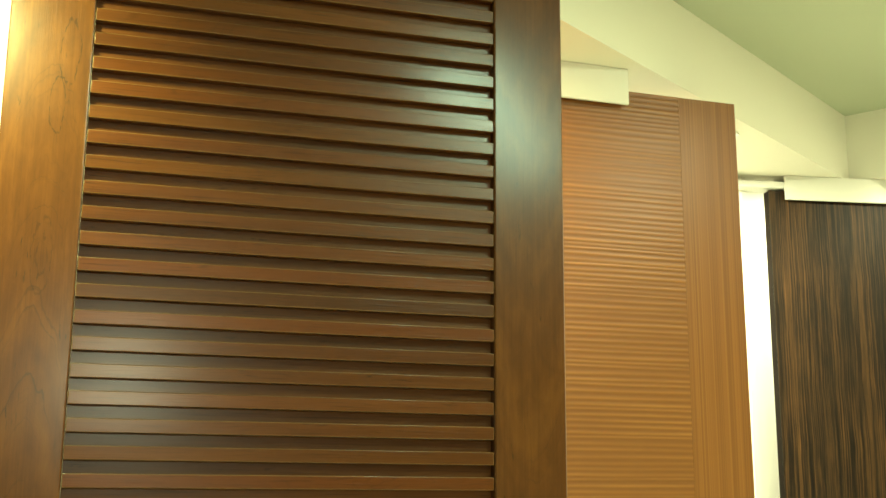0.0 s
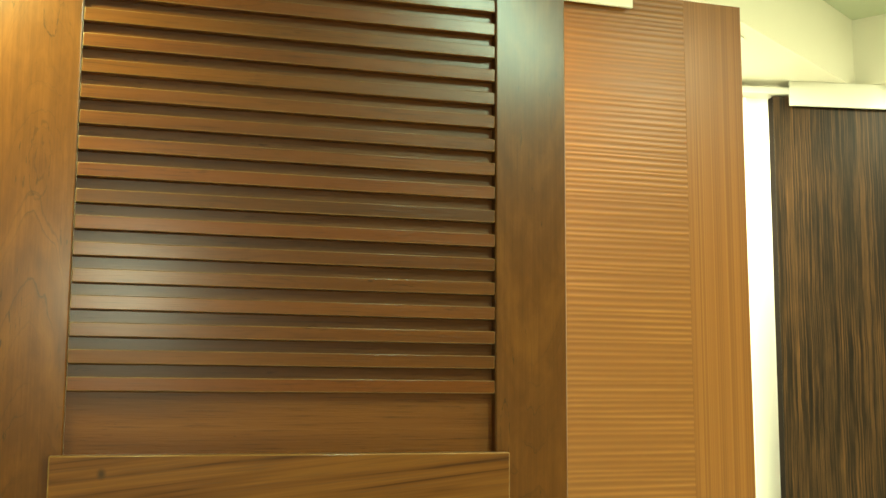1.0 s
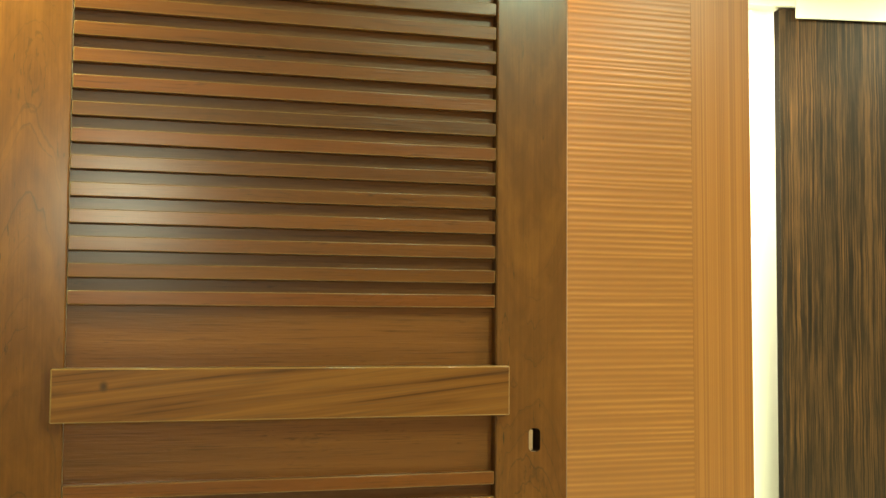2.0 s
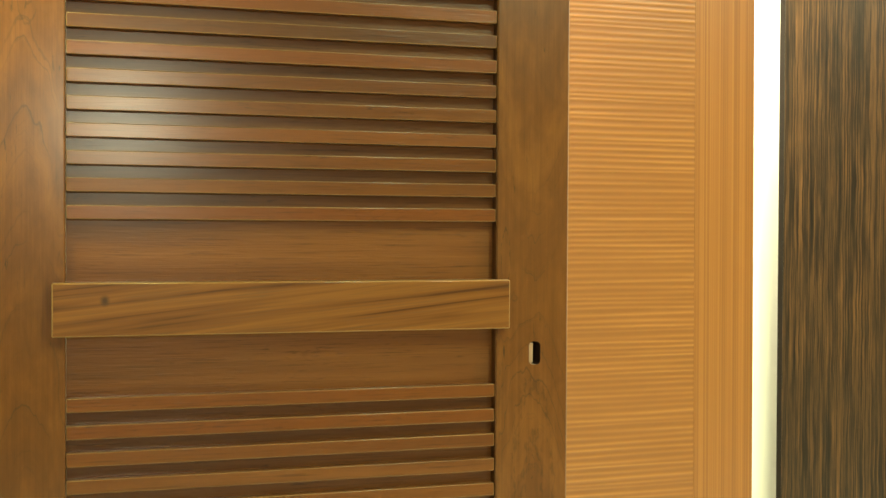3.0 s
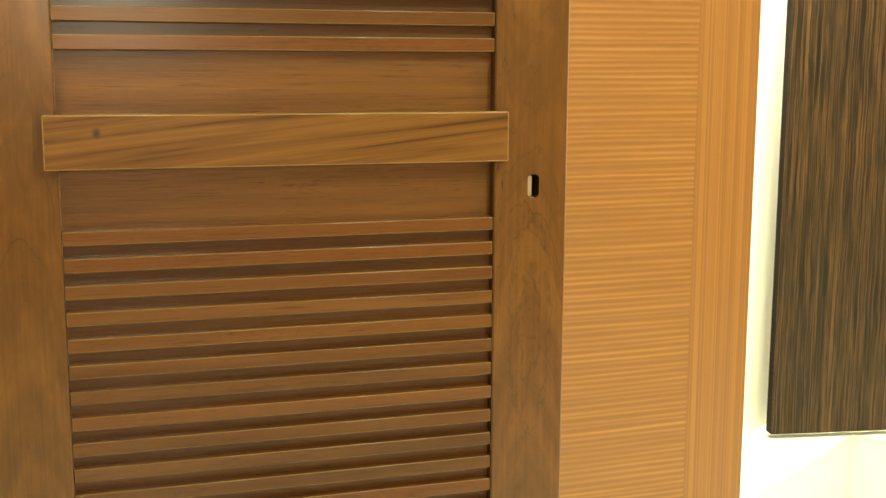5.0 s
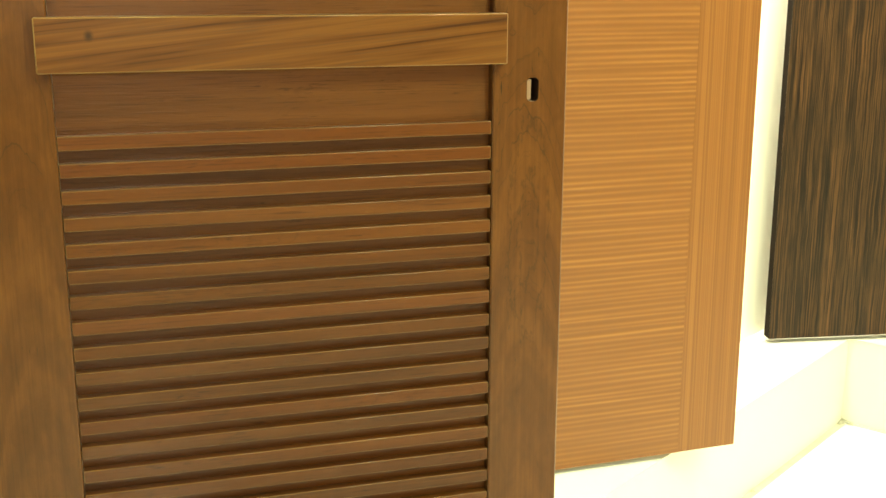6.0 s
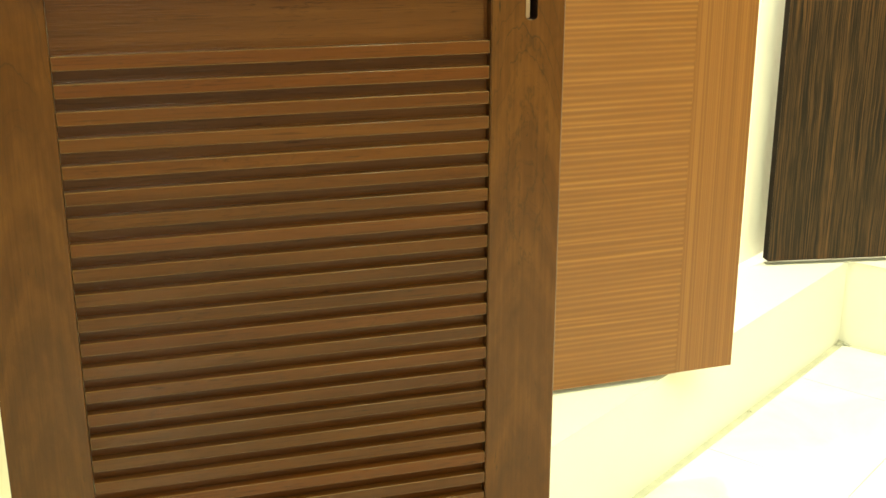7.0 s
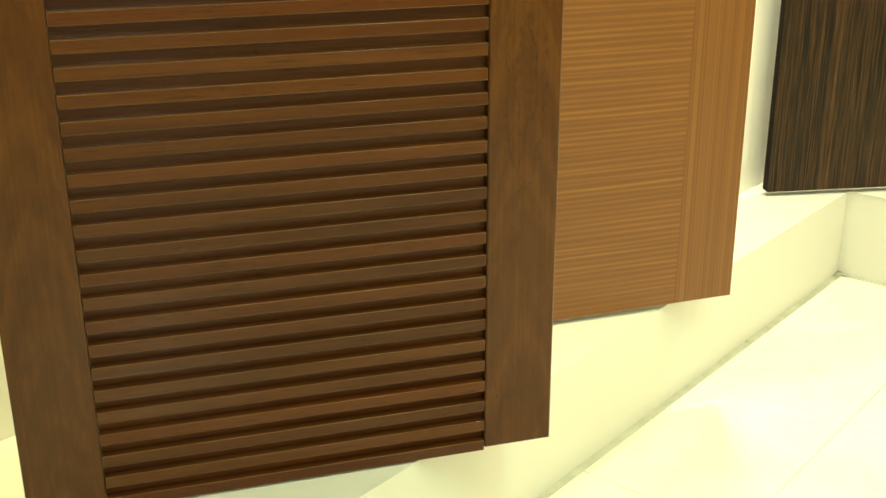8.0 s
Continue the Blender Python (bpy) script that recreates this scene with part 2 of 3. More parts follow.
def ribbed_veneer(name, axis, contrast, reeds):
    """Golden orange veneer: straight lines of uneven width along the grain; reeds get painted groove shade and crest
    light.
    """
    n = Nodes(name)
    p = n.place(4.0)
    lines = n.noise(p, scale_along(axis, 95 if reeds else 320, 0.25), 2, 0.5, 0.1)
    fine = n.noise(p, scale_along(axis, 430, 3), 3, 0.6)
    broad = n.noise(p, scale_along(axis, 7, 1.2), 3, 0.5)
    col = n.ramp(lines, [(0.38, (0.1529, 0.0523, 0.0088)), (0.48, (0.2018, 0.0722, 0.0132)), (0.55, (0.2242, 0.0843, 0.0164)), (0.64, (0.2650, 0.1085, 0.0240))])
    col = n.mix(contrast, (0.2385, 0.0911, 0.0179), col)
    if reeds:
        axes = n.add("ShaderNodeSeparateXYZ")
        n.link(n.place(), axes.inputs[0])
        # relief shading painted by ridge height: grooves darker, crests lighter
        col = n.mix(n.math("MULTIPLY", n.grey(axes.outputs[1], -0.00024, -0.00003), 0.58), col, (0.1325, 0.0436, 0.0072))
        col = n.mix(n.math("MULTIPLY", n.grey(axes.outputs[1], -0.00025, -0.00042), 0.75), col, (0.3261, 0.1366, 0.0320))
    col = n.mix(n.math("MULTIPLY", n.grey(broad, 0.35, 0.7), 0.4), col, (0.2100, 0.0785, 0.0177))
    col = n.mix(n.math("MULTIPLY", n.grey(fine, 0.55, 0.8), 0.45), col, (0.1581, 0.0617, 0.01401))
    return n.finish(col, 0.42, fine if reeds else lines, 0.0002, 0.42, 0.32, 0.32)


M_VENEER_H = ribbed_veneer("orange_veneer_across_shaded", "x", 0.12, True)
M_VENEER_V = ribbed_veneer("orange_veneer_upright", "z", 0.85, False)


def ebony_veneer():
    """Dark striped veneer, near black with brown and ochre streaks that waver along the height."""
    n = Nodes("ebony_veneer")
    p = n.place()
    sway = n.noise(p, (9, 9, 6.0), 3, 0.55)
    shift = n.add("ShaderNodeCombineXYZ")
    n.link(n.math("MULTIPLY", n.math("SUBTRACT", sway, 0.5), 0.014), shift.inputs[0])
    add = n.add("ShaderNodeVectorMath", operation="ADD")
    n.link(p, add.inputs[0])
    n.link(shift.outputs[0], add.inputs[1])
    q = add.outputs[0]
    wide = n.noise(q, (30, 30, 0.45), 3, 0.6)
    thin = n.noise(q, (230, 230, 2.4), 4, 0.58)
    fine = n.noise(q, (520, 520, 7), 3, 0.6)
    breaks = n.noise(q, (60, 60, 7.0), 3, 0.6)
    tone = n.math("ADD", n.math("MULTIPLY", wide, 0.24), n.math("MULTIPLY", thin, 0.58))
    tone = n.math("ADD", tone, n.math("MULTIPLY", breaks, 0.20))
    col = n.ramp(tone, [(0.42, (0.0069, 0.0041, 0.0026)), (0.485, (0.0172, 0.0095, 0.0046)), (0.525, (0.0370, 0.0191, 0.0082)), (0.575, (0.0636, 0.0305, 0.0108)), (0.66, (0.1161, 0.0550, 0.0189))])
    col = n.mix(n.math("MULTIPLY", n.grey(fine, 0.52, 0.75), 0.6), col, (0.020, 0.015, 0.011))
    return n.finish(col, 0.38, fine, 0.0002, 0.05, 0.28, 0.22)


M_EBONY = ebony_veneer()
M_SLOT_SHADE = plain("shaded_slot_wood", (0.035, 0.014, 0.009), 0.8, spec=0.2)
M_EBONY_EDGE = plain("ebony_edge", (0.018, 0.012, 0.009), 0.85, spec=0.12)
M_WALL = plain("cream_wall_paint", (0.855, 0.825, 0.72), 0.6, (1.2, 1.2, 1.2), 0.02, 0.0006)
M_REAR = plain("taupe_wall_paint", (0.42, 0.36, 0.27), 0.7, (1.2, 1.2, 1.2), 0.05, 0.0006)
M_CEILING = plain("ceiling_paint", (0.47, 0.51, 0.38), 0.8, (0.9, 0.9, 0.9), 0.02, 0.0005)
M_PLINTH = plain("plinth_paint", (0.80, 0.785, 0.69), 0.45, (1.5, 1.5, 1.5), 0.025, 0.0004)
M_GROUT = plain("grout", (0.70, 0.69, 0.59), 0.9, (20, 20, 20), 0.1)
M_SEAL_SHADE = plain("grey_sealant_shade", (0.60, 0.60, 0.48), 0.7, (14, 14, 14), 0.12)
M_GRIME = plain("grey_green_grime", (0.62, 0.62, 0.50), 0.9, (30, 30, 30), 0.15, spec=0.2)
M_TRACK = plain("white_track_metal", (0.78, 0.77, 0.70), 0.30, (6, 6, 6), 0.03, 0.0002, 0.2)
M_STEEL = plain("dull_steel", (0.45, 0.44, 0.42), 0.35, (12, 12, 12), 0.08, 0.0002, 0.0, 0.9)


def tile_material():
    n = Nodes("cream_floor_tile")
    p = n.place(9.0)
    cloud = n.noise(p, (3.5, 3.5, 3.5), 5, 0.6, 0.8)
    speck = n.noise(p, (90, 90, 90), 2, 0.5)
    col = n.ramp(cloud, [(0.3, (0.77, 0.75, 0.62)), (0.5, (0.82, 0.80, 0.69)), (0.7, (0.85, 0.84, 0.75))])
    col = n.mix(n.math("MULTIPLY", n.grey(speck, 0.62, 0.75), 0.12), col, (0.60, 0.56, 0.44))
    return n.finish(col, n.math("ADD", 0.16, n.math("MULTIPLY", cloud, 0.12)), speck, 0.0001)


M_TILE = tile_material()


def glow(name, colour, strength):
    n = Nodes(name)
    n.bsdf.inputs["Base Color"].default_value = (0.8, 0.8, 0.8, 1)
    n.bsdf.inputs["Emission Color"].default_value = (*colour, 1)
    n.bsdf.inputs["Emission Strength"].default_value = strength
    return n.mat


M_GLOW_WARM = glow("lit_warm_diffuser", WARM, 6)
M_GLOW_HALOGEN = glow("lit_halogen_diffuser", HALOGEN, 8)
M_GLOW_COOL = glow("lit_cool_diffuser", COOL, 4)
M_GLOW_NEUTRAL = glow("lit_neutral_diffuser", NEUTRAL, 6)

# ---------------------------------------------------------------- mesh helpers


def box(x0, x1, y0, y1, z0, z1, bevel=0.0, bm=None, segments=2):
    """A box, bevelled on all edges, added to bm or in a new one."""
    tmp = bmesh.new()
    bmesh.ops.create_cube(tmp, size=1.0)
    for v in tmp.verts:
        v.co = Vector((x0 + (v.co.x + 0.5) * (x1 - x0), y0 + (v.co.y + 0.5) * (y1 - y0), z0 + (v.co.z + 0.5) * (z1 - z0)))
    if bevel:
        bmesh.ops.bevel(tmp, geom=tmp.edges[:], offset=bevel, segments=segments, affect="EDGES", profile=0.5)
    if bm is None:
        return tmp
    mesh = bpy.data.meshes.new("tmp")
    tmp.to_mesh(mesh)
    tmp.free()
    bm.from_mesh(mesh)
    bpy.data.meshes.remove(mesh)
    return bm


def edged_box(x0, x1, y0, y1, z0, z1, bevel, segments=1):
    """A box whose bevelled edges take the second material: worn varnish on the rail, painted glint on the slats."""
    bm = box(x0, x1, y0, y1, z0, z1, bevel, segments=segments)
    bm.normal_update()
    for f in bm.faces:
        if max(abs(f.normal.x), abs(f.normal.y), abs(f.normal.z)) < 0.99:
            f.material_index = 1
            f.smooth = True
    return bm


def ring(r_in, r_out, z0, z1, n=40):
    """A flat ring with a square section, its hole through."""
    bm = bmesh.new()
    loops = []
    for r, z in ((r_in, z0), (r_out, z0), (r_out, z1), (r_in, z1)):
        loops.append([bm.verts.new((r * math.cos(2 * math.pi * k / n), r * math.sin(2 * math.pi * k / n), z)) for k in range(n)])
    for i in range(4):
        a, b = loops[i], loops[(i + 1) % 4]
        for k in range(n):
            bm.faces.new((a[k], b[k], b[(k + 1) % n], a[(k + 1) % n]))
    bmesh.ops.recalc_face_normals(bm, faces=bm.faces[:])
    return bm


def disc(r, z0, z1, n=40):
    bm = bmesh.new()
    bmesh.ops.create_cone(bm, cap_ends=True, segments=n, radius1=r, radius2=r, depth=z1 - z0)
    bmesh.ops.translate(bm, verts=bm.verts, vec=(0, 0, (z0 + z1) / 2))
    return bm


def mesh_of(name, bm, material, smooth=False):
    mesh = bpy.data.meshes.new(name)
    bm.normal_update()
    bm.to_mesh(mesh)
    bm.free()
    for mat in material if isinstance(material, (list, tuple)) else (material,):
        mesh.materials.append(mat)
    if smooth:
        for f in mesh.polygons:
            f.use_smooth = True
    return mesh


def part(name, bm, material, parent, label="", m=None, smooth=False):
    ob = new(name, bm if isinstance(bm, bpy.types.Mesh) else mesh_of(name, bm, material, smooth))
    ob.parent = parent
    if m is not None:
        ob.matrix_local = m
    return tagged(ob, label)


def thing(name, m, label, category, group="", kind=""):
    ob = new(name)
    ob.empty_display_size = 0.1
    ob.matrix_world = m
    return tagged(ob, label, category, group, kind)


def structure(name, bm, material, m, label, category):
    ob = new(name, mesh_of(name, bm, material))
    ob.matrix_world = m
    return tagged(ob, label, category, kind="structure")


# ---------------------------------------------------------------- the room
T = 0.12
FAR = -NICHE - T
structure("wall_niche_back", box(-NICHE, ROOM_A, FAR, -NICHE, 0, CEILING_Z), M_WALL, ROOM, "smooth cream painted back wall of the door niche", "wall")
structure("wall_return_back", box(FAR, -NICHE, FAR, ROOM_B + T, 0, CEILING_Z), M_WALL, ROOM, "smooth cream painted back wall of the return niche", "wall")
structure("wall_corner_pier", box(-NICHE, 0.26, -NICHE, -0.25, LEDGE_Z, SOFFIT_Z), M_WALL, ROOM, "cream painted pier that fills the niche's corner", "wall")
# rear and side walls are unseen; their tone sets the light bounced forward
structure("wall_rear", box(-NICHE, ROOM_A, ROOM_B, ROOM_B + T, 0, CEILING_Z), M_REAR, ROOM, "plain taupe showroom wall, unseen, toned for bounced light", "wall")
structure("wall_side", box(ROOM_A, ROOM_A + T, FAR, ROOM_B + T, 0, CEILING_Z), M_REAR, ROOM, "plain taupe showroom end wall, unseen, toned for bounced light", "wall")
structure("ceiling", box(FAR, ROOM_A + T, FAR, ROOM_B + T, CEILING_Z, CEILING_Z + 0.1), M_CEILING, ROOM, "flat matt painted showroom ceiling", "ceiling")
structure("bulkhead_long", box(-NICHE, ROOM_A, -NICHE, 0, SOFFIT_Z, CEILING_Z, 0.0), M_WALL, ROOM, "cream bulkhead with soffit above the door niche", "bulkhead")
structure("bulkhead_return", box(-NICHE, 0, 0, ROOM_B, SOFFIT_Z, CEILING_Z, 0.0), M_WALL, ROOM, "cream bulkhead above the return niche", "bulkhead")


def plinth_mesh():
    """A raised base that turns the corner in one piece, its top front edge softly rounded."""
    bm = bmesh.new()
    outline = ((-NICHE, -NICHE), (ROOM_A, -NICHE), (ROOM_A, 0), (0, 0), (0, ROOM_B), (-NICHE, ROOM_B))
    top = [bm.verts.new((a, b, LEDGE_Z)) for a, b in outline]
    low = [bm.verts.new((a, b, -0.03)) for a, b in outline]
    bm.faces.new(top)
    bm.faces.new(low[::-1])
    for k in range(6):
        bm.faces.new((top[k], low[k], low[(k + 1) % 6], top[(k + 1) % 6]))
    front = [e for e in bm.edges if {e.verts[0], e.verts[1]} in ({top[2], top[3]}, {top[3], top[4]})]
    bmesh.ops.bevel(bm, geom=front, offset=0.004, segments=2, affect="EDGES", profile=0.5)
    bmesh.ops.recalc_face_normals(bm, faces=bm.faces[:])
    return bm


structure("plinth", plinth_mesh(), M_PLINTH, ROOM, "low cream plinth that turns the corner under the hanging doors", "plinth")
# grey strip over the joint also paints the soft shade at the plinth's foot
seal = box(0.004, ROOM_A, -0.008, 0.020, -0.004, 0.0025, 0.0015)
structure("sealant_joint", seal, M_SEAL_SHADE, ROOM, "grey line of dirty sealant and painted shade along plinth and floor", "trim")
structure("sealant_joint_return", box(-0.008, 0.012, 0.020, ROOM_B, -0.004, 0.0025, 0.0015), M_SEAL_SHADE, ROOM, "grey line of dirty sealant and painted shade along return plinth", "trim")


def dirt_wedge(size, height, seed):
    """A low uneven heap of grime in the corner of the plinth, thinning out along both joints."""
    rng = random.Random(seed)
    bm = bmesh.new()
    n = 9
    peak = bm.verts.new((0.0005, 0.0005, height))
    rim = []
    for k in range(n):
        ang = 0.5 * math.pi * k / (n - 1)
        r = size * (0.42 + 0.58 * abs(math.cos(2 * ang))) * rng.uniform(0.85, 1.1)
        rim.append(bm.verts.new((0.0005 + r * math.cos(ang), 0.0005 + r * math.sin(ang), 0.0004)))
    for p, q in zip(rim, rim[1:]):
        bm.faces.new((peak, p, q)).smooth = True
    foot = bm.verts.new((0.0005, 0.0005, 0.0004))
    bm.faces.new((peak, rim[-1], foot))
    bm.faces.new((peak, foot, rim[0]))
    bm.faces.new([foot] + rim[::-1])
    bmesh.ops.recalc_face_normals(bm, faces=bm.faces[:])
    return bm


structure("grime_corner", dirt_wedge(0.055, 0.010, 3), M_GRIME, ROOM, "grey-green grime gathered in the floor corner", "trim")
structure("grime_spot", dirt_wedge(0.014, 0.005, 8), M_GRIME, at_room(0.668, 0.002, 0.0022), "small crumb of grey grime on the joint", "trim")
floor = structure("floor", box(FAR, ROOM_A + T, FAR, ROOM_B + T, -0.10, -0.004), M_GROUT, ROOM, "cream polished floor tiles with thin joints", "floor")


def downlight(name, m, lit, colour, watts, spread, label, group, aim=None):
    """A recessed round lamp: ring, cup and lit lens, with the light just under it."""
    lamp = thing(name, m, label, "downlight", group)
    part("trim_ring", ring(0.065, 0.082, -0.006, 0.0), M_TRACK, lamp, smooth=False)
    part("lens", disc(0.064, -0.003, 0.0), lit, lamp, "glowing lens")
    eye = m.translation + Vector((0, 0, -0.07 if aim else -0.010))
    disc_lamp("light", look(eye, aim) if aim else Matrix.Translation(eye), 0.11 if aim else 0.125, watts, colour, spread)
    return lamp


def on_ceiling(x, y, z):
    return pose(x, y, z, 0, 0, 0)


for x, y, watts, colour, spread, aim in DOWNLIGHTS:
    downlight("downlight", on_ceiling(x, y, CEILING_Z), M_GLOW_HALOGEN if colour == HALOGEN else M_GLOW_WARM, colour, watts, spread, "round white recessed ceiling downlight, assumed out of view, switched on", "ceiling downlights", aim)
for a, b, watts, colour, spread, aim in NICHE_LIGHTS:
    lit = {HALOGEN: M_GLOW_HALOGEN, GOLD: M_GLOW_WARM, NEUTRAL: M_GLOW_NEUTRAL, GREENISH: M_GLOW_COOL}[colour]
    downlight("niche_downlight", at_room(a, b, SOFFIT_Z), lit, colour, watts, spread, "small round recessed downlight in the niche soffit, lit", "niche downlights", aim)


def panel_light(x, y, watts):
    m = pose(x, y, CEILING_Z, 0, 0, ROOM_TURN)
    lamp = thing("ceiling_panel_light", m, "long white ceiling light with a cool glowing diffuser, assumed out of view", "ceiling light", "ceiling panel lights")
    frame_bm = bmesh.new()
    for x0, x1, y0, y1 in ((-0.115, -0.10, -0.62, 0.62), (0.10, 0.115, -0.62, 0.62), (-0.10, 0.10, -0.62, -0.605), (-0.10, 0.10, 0.605, 0.62)):
        box(x0, x1, y0, y1, -0.03, 0.0, 0.002, frame_bm)
    part("frame", frame_bm, M_TRACK, lamp)
    part("diffuser", box(-0.10, 0.10, -0.605, 0.605, -0.012, 0.0), M_GLOW_COOL, lamp, "glowing cool diffuser")
    area_lamp("panel_glow", m @ pose(0, 0, -0.032), 0.19, 1.2, watts, COOL, 180)


for x, y, watts in PANEL_LIGHTS:
    panel_light(x, y, watts)

# stand-in for an unseen source mirrored in the slats; box and rods are invented
light_box = thing("hanging_light_box", pose(0.08, -4.1, 2.15, 90, 0, 180), "unseen source mirrored in the slats, assumed as a glowing box on two rods", "light box")
part("housing", box(-0.24, 0.24, -0.19, 0.19, -0.06, 0.0, 0.006), M_TRACK, light_box)
part("diffuser", box(-0.22, 0.22, -0.17, 0.17, 0.0005, 0.006), M_GLOW_NEUTRAL, light_box, "glowing diffuser")
for side in (-0.2, 0.2):
    part("rod", box(side - 0.004, side + 0.004, 0.19, CEILING_Z - 2.15 - 0.0005, -0.034, -0.026), M_STEEL, light_box, "thin steel rod")
area_lamp("box_glow", look((0.08, -4.085, 2.15), (0.08, 0, 2.15)), 0.42, 0.32, LIGHT_BOX_WATTS, (1.0, 0.95, 0.68), 150)

# ---------------------------------------------------------------- louvred door
DOOR_T = 0.040
Z0, Z1 = 0.296, 2.40


def louvred_door():
    """Local x across from the door's centre, y = 0 on its face (front is -y), z from the floor."""
    door = thing("louvred_door", pose(0.2780, 1.8156, 0), "brown varnished wooden door with horizontal slats and a cross rail", "door", "hanging sample doors")
    half, inner = 0.4770, 0.3464
    part("left_stile", box(-half, -inner, 0, DOOR_T, -0.5 * (Z1 - Z0), 0.5 * (Z1 - Z0), 0.0025), M_STILE, door, m=pose(0, 0, 0.5 * (Z0 + Z1)))
    # the right stile, with a slot cut for a lock
    bm = bmesh.new()
    mid = 0.5 * (Z0 + Z1)
    e = 0.0025
    x0, x1, z0, z1 = inner, half, Z0 - mid, Z1 - mid
    outer = [bm.verts.new(p) for p in ((x0 + e, 0, z0 + e), (x1 - e, 0, z0 + e), (x1 - e, 0, z1 - e), (x0 + e, 0, z1 - e))]
    cx, cz, hw, hh, r = 0.4163, 1.2441 - mid, 0.0105, 0.0200, 0.0080
    slot = []
    for k in range(24):
        ang = 2 * math.pi * (k + 0.5) / 24
        sx, sz = math.copysign(1, math.cos(ang)), math.copysign(1, math.sin(ang))
        slot.append((cx + sx * (hw - r) + r * math.cos(ang), cz + sz * (hh - r) + r * math.sin(ang)))
    lip = [bm.verts.new((a, 0, b)) for a, b in slot]
    deep = [bm.verts.new((a, 0.037, b)) for a, b in slot]
    loops = [bm.edges.new((v, w)) for some in (outer, lip) for v, w in zip(some, some[1:] + some[:1])]
    bmesh.ops.triangle_fill(bm, use_beauty=True, use_dissolve=False, edges=loops)
    shoulder = [bm.verts.new(p) for p in ((x0, e, z0), (x1, e, z0), (x1, e, z1), (x0, e, z1))]
    back = [bm.verts.new(p) for p in ((x0, DOOR_T, z0), (x1, DOOR_T, z0), (x1, DOOR_T, z1), (x0, DOOR_T, z1))]
    for a, b in ((outer, shoulder), (shoulder, back)):
        for k in range(4):
            bm.faces.new((a[k], b[k], b[(k + 1) % 4], a[(k + 1) % 4]))
    bm.faces.new(back)
    walls = [bm.faces.new((lip[k], lip[(k + 1) % 24], deep[(k + 1) % 24], deep[k])) for k in range(24)]
    # shade inside the slot is painted: right wall and back near black
    for f in walls:
        f.material_index = 1 if f.calc_center_median().x < cx + 0.3 * hw else 2
    bm.faces.new(deep).material_index = 2
    bmesh.ops.recalc_face_normals(bm, faces=bm.faces[:])
    part("right_stile", bm, [M_STILE_SLOT, M_RAW, M_SLOT_SHADE], door, "brown stile with a small lock slot", pose(0, 0, mid))
    part("slot_block", edged_box(cx - hw + 0.0003, cx - 0.0025, 0.0015, 0.036, cz - hh + 0.003, cz + hh - 0.003, 0.001), [M_RAW, M_RAW], door, "raw pale wood inside the lock slot", pose(0, 0, mid))
    # recessed back panels and the slats on them
    depth = 0.021
    part("top_rail", box(-inner + 0.0005, inner - 0.0005, 0.002, DOOR_T - 0.002, 2.379, Z1, 0.002), M_SLAT, door)
    for name, a, b in (("upper_panel", 1.33, 2.3785), ("lower_panel", Z0, 1.3295)):
        h = 0.5 * (b - a)
        part(name, box(-inner + 0.0005, inner - 0.0005, depth, DOOR_T - 0.004, -h, h), M_BACK, door, m=pose(0, 0, a + h))
    w, h = inner - 0.0012, 0.0108
    slat = mesh_of("slat", edged_box(-w, w, 0.0, 0.0185, -h, h, 0.0013, 3), [M_SLAT, M_SLAT_GLINT])
    rng = random.Random(4)
    for k in range(22):
        part("slat", slat, None, door, m=pose(rng.uniform(-3e-4, 3e-4), 0.0024 + rng.uniform(-4e-4, 4e-4), 1.4787 + 0.0418 * k, rng.uniform(-0.8, 0.8), rng.uniform(-0.04, 0.04), 0))
    for k in range(22):
        part("slat", slat, None, door, m=pose(rng.uniform(-3e-4, 3e-4), 0.0024 + rng.uniform(-4e-4, 4e-4), 1.1823 - 0.0420 * k, rng.uniform(-0.8, 0.8), rng.uniform(-0.04, 0.04), 0))
    # the cross rail planted over the stiles
    part("cross_rail", edged_box(-0.3648, 0.3648, -0.020, 0.0205, -0.0410, 0.0410, 0.0019), [M_RAIL, M_WORN_RAIL], door, "paler striped wooden cross rail", pose(-0.0007, 0, 1.3299))
    return door


louvred_door()

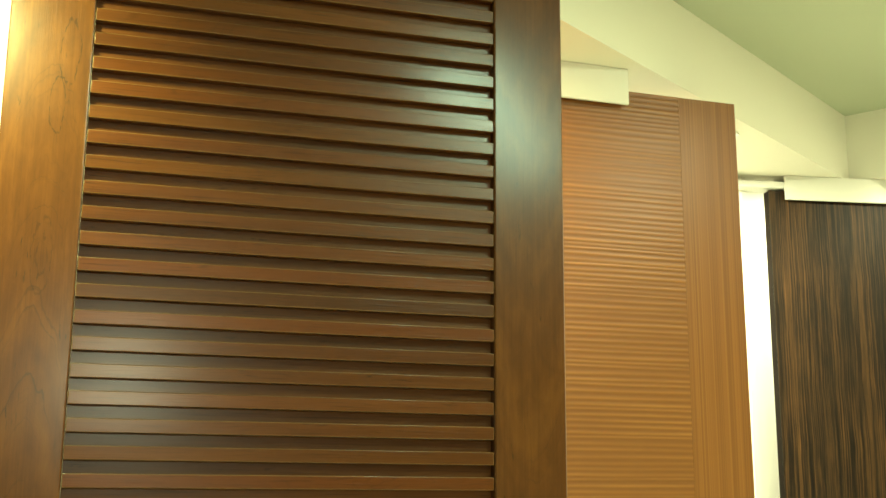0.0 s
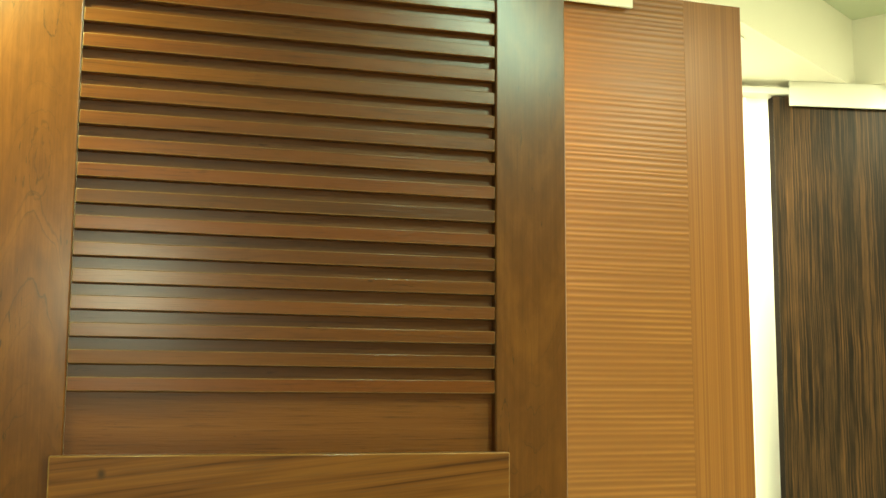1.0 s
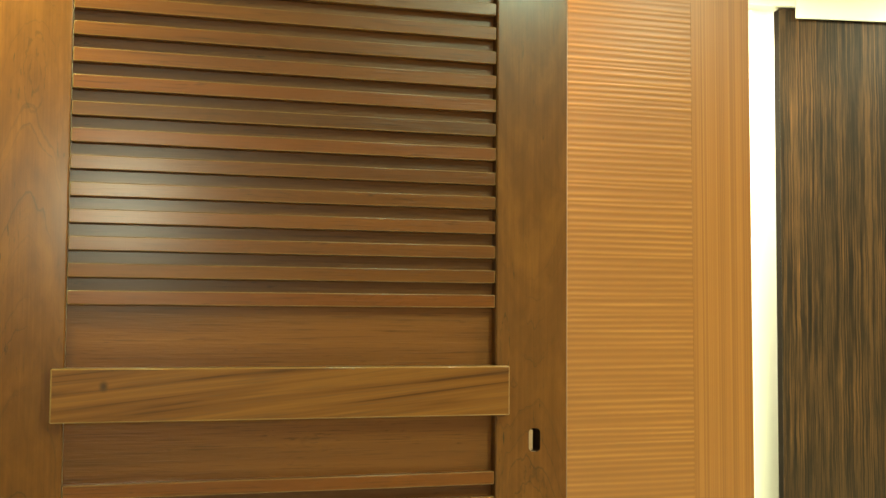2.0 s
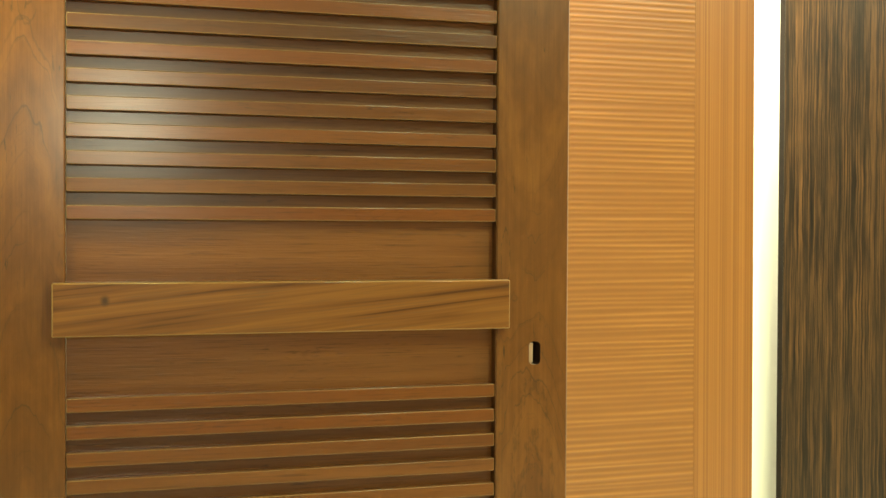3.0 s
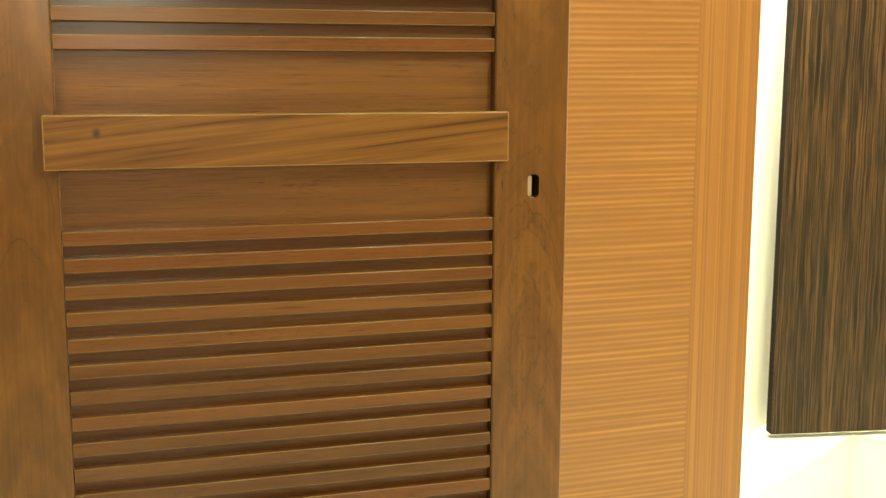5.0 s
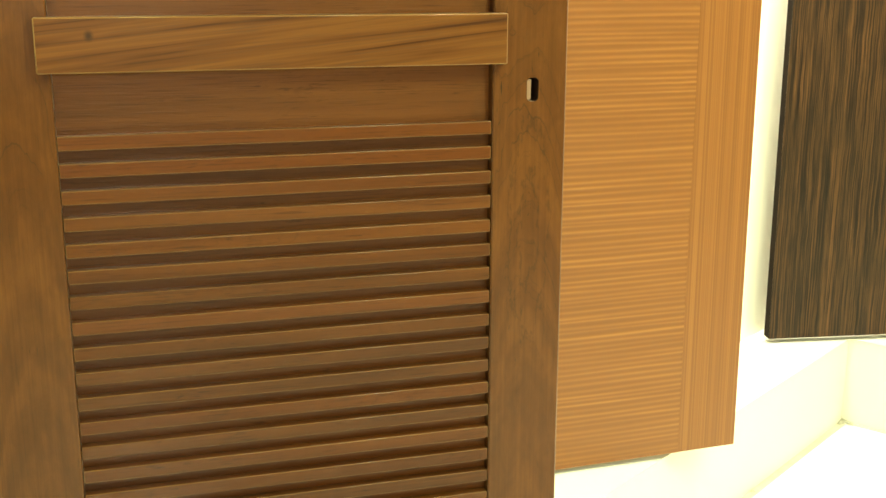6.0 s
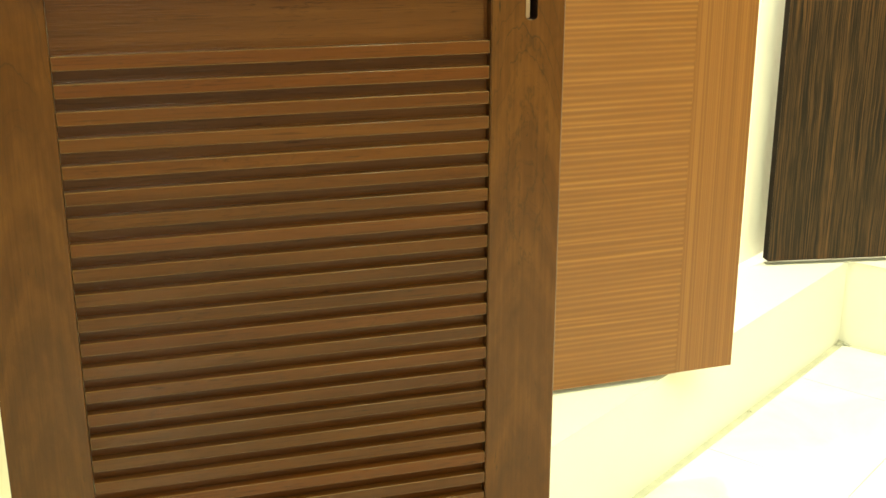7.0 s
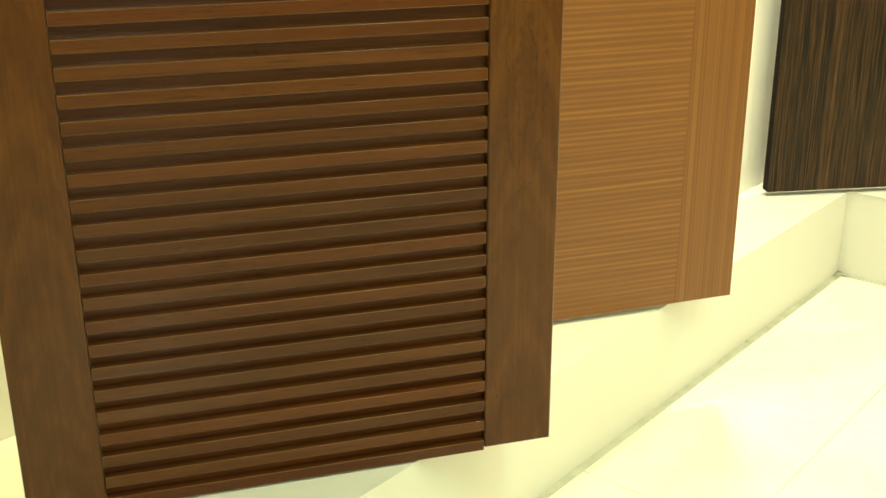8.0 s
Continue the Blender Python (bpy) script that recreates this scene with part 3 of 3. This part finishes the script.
# ---------------------------------------------------------------- orange veneered door


def reeded_sheet(x0, x1, z0, z1, seed):
    """A thin panel whose face rises and falls in close, slightly uneven ridges that run across it."""
    rng = np.random.RandomState(seed)
    nz, nx = 1700, 14
    z = np.linspace(z0, z1, nz)[:, None]
    xs = np.linspace(x0, x1, nx)[None, :]
    h = np.zeros((nz, nx))
    at = z0
    while at < z1:
        step = rng.choice((0.0104, 0.0118, 0.0130, 0.0142)) * rng.uniform(0.88, 1.12)
        size = 0.00046 * rng.uniform(0.62, 1.0)
        line = at + 0.0010 * np.sin(xs * rng.uniform(4, 14) + rng.uniform(0, 6))
        swell = 0.84 + 0.16 * np.sin(xs * rng.uniform(5, 18) + rng.uniform(0, 6))
        h = np.maximum(h, size * swell * np.exp(-(((z - line) / (step * 0.29)) ** 2)))
        at += step
    bm = bmesh.new()
    rows = [[bm.verts.new((float(xs[0, i]), float(-h[j, i]), float(z[j, 0]))) for i in range(nx)] for j in range(nz)]
    for j in range(nz - 1):
        for i in range(nx - 1):
            bm.faces.new((rows[j][i], rows[j][i + 1], rows[j + 1][i + 1], rows[j + 1][i])).smooth = True
    rim = [rows[0][i] for i in range(nx)] + [rows[j][-1] for j in range(1, nz)] + [rows[-1][i] for i in range(nx - 2, -1, -1)] + [rows[j][0] for j in range(nz - 2, 0, -1)]
    rim = [bm.verts.new(v.co) for v in rim]
    low = [bm.verts.new((v.co.x, 0.0031, v.co.z)) for v in rim]
    n = len(rim)
    for k in range(n):
        bm.faces.new((rim[k], low[k], low[(k + 1) % n], rim[(k + 1) % n]))
    return bm


def orange_door():
    """Local origin at the face's right edge, on the floor; x runs to the left in negatives."""
    m = pose(1.4305, 2.3260, 1.35, 0, -0.30, 1.55) @ pose(0, 0, -1.35)
    door = thing("veneered_door", m, "orange-brown veneered flush door with ribbed horizontal grain", "door", "hanging sample doors")
    w, z0, z1 = 0.956, 0.30, 2.40
    mid = 0.5 * (z0 + z1)
    h = 0.5 * (z1 - z0)
    part("core", box(-w + 0.0005, -0.0005, 0.0034, DOOR_T, -h + 0.0004, h - 0.0004, 0.001), M_EDGE, door, "darker door edge", pose(0, 0, mid))
    part("right_stile", box(-0.155, 0, 0, 0.0033, -h, h, 0.0008), M_VENEER_V, door, "upright-grained veneer strip", pose(0, 0, mid))
    part("left_stile", box(-w, -w + 0.155, 0, 0.0033, -h, h, 0.0008), M_VENEER_V, door, "upright-grained veneer strip", pose(0, 0, mid))
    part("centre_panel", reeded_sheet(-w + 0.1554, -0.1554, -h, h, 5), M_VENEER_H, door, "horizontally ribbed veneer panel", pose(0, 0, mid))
    return door


orange_door()


def ebony_door():
    """Local origin at the face's left edge, on the floor."""
    door = thing("ebony_door", pose(1.962, 3.0193, 0.3, 0, -0.12, -8.94) @ pose(0, 0, -0.3), "dark ebony-striped veneered flush door", "door", "hanging sample doors")
    w, z0, z1 = 0.86, 0.30, 2.40
    h, mid = 0.5 * (z1 - z0), 0.5 * (z0 + z1)
    part("core", box(0.0005, w - 0.0005, 0.0024, DOOR_T, -h + 0.0004, h - 0.0004, 0.001), M_EBONY_EDGE, door, "near-black door edge", pose(0, 0, mid))
    part("face_veneer", box(0, w, 0, 0.0023, -h, h, 0.0007), M_EBONY, door, "dark striped veneer", pose(0, 0, mid))
    return door


ebony_door()

# ---------------------------------------------------------------- sliding tracks


def track(m, x0, x1, body0, drop, label):
    """A white sliding track over a door's top: side plates, a closing top and neck up to the soffit."""
    rail = thing("sliding_track", m, label, "door track", "sliding door tracks")
    part("front_plate", box(x0, x1, -0.022, -0.014, drop, SOFFIT_Z - 0.0005, 0.002), M_TRACK, rail)
    part("back_plate", box(x0, x1, DOOR_T + 0.014, DOOR_T + 0.022, drop, SOFFIT_Z - 0.0005, 0.002), M_TRACK, rail)
    part("channel", box(body0, x1, -0.0138, DOOR_T + 0.0138, 2.4045, 2.426, 0.002), M_TRACK, rail)
    for k in range(3):
        hx = x0 + 0.06 + (x1 - x0 - 0.32) * k / 2
        part("hanger", box(hx - 0.012, hx + 0.012, 0.008, DOOR_T - 0.008, 2.4262, SOFFIT_Z - 0.0005, 0.001), M_TRACK, rail)
    return rail


track(pose(1.434, 2.326, 0, 0, 0, 1.55), -1.10, -0.308, -1.10, 2.357, "white metal sliding track gripping the orange door's top")
track(pose(0.755, 1.8156, 0), -0.93, -0.30, -0.93, 2.372, "white metal sliding track gripping the louvred door's top")
track(pose(1.948, 3.0215, 0, 0, 0, -8.94), 0.056, 0.80, -0.12, 2.367, "white metal sliding track gripping the dark door's top")

# ---------------------------------------------------------------- floor tiles
TILE = 0.60
tile_mesh = mesh_of("tile", box(-TILE / 2 + 0.001, TILE / 2 - 0.001, -TILE / 2 + 0.001, TILE / 2 - 0.001, -0.0038, 0.0, 0.0008, segments=1), M_TILE)


def cut_tile(a0, a1, b0, b1):
    return mesh_of("tile", box(a0, a1, b0, b1, -0.0038, 0.0, 0.0008, segments=1), M_TILE)


a = 0.347 - TILE
while a < ROOM_A:
    b = 0.405 - TILE
    while b < ROOM_B:
        lo_a, lo_b = max(a, -0.006), max(b, -0.006)
        hi_a, hi_b = min(a + TILE, ROOM_A), min(b + TILE, ROOM_B)
        full = lo_a == a and lo_b == b and hi_a == a + TILE and hi_b == b + TILE
        if full:
            part("tile", tile_mesh, None, floor, m=pose(a + TILE / 2, b + TILE / 2, 0))
        else:
            ca, cb = (lo_a + hi_a) / 2, (lo_b + hi_b) / 2
            part("tile", cut_tile(lo_a - ca + 0.001, hi_a - ca - 0.001, lo_b - cb + 0.001, hi_b - cb - 0.001), None, floor, m=pose(ca, cb, 0))
        b += TILE
    a += TILE
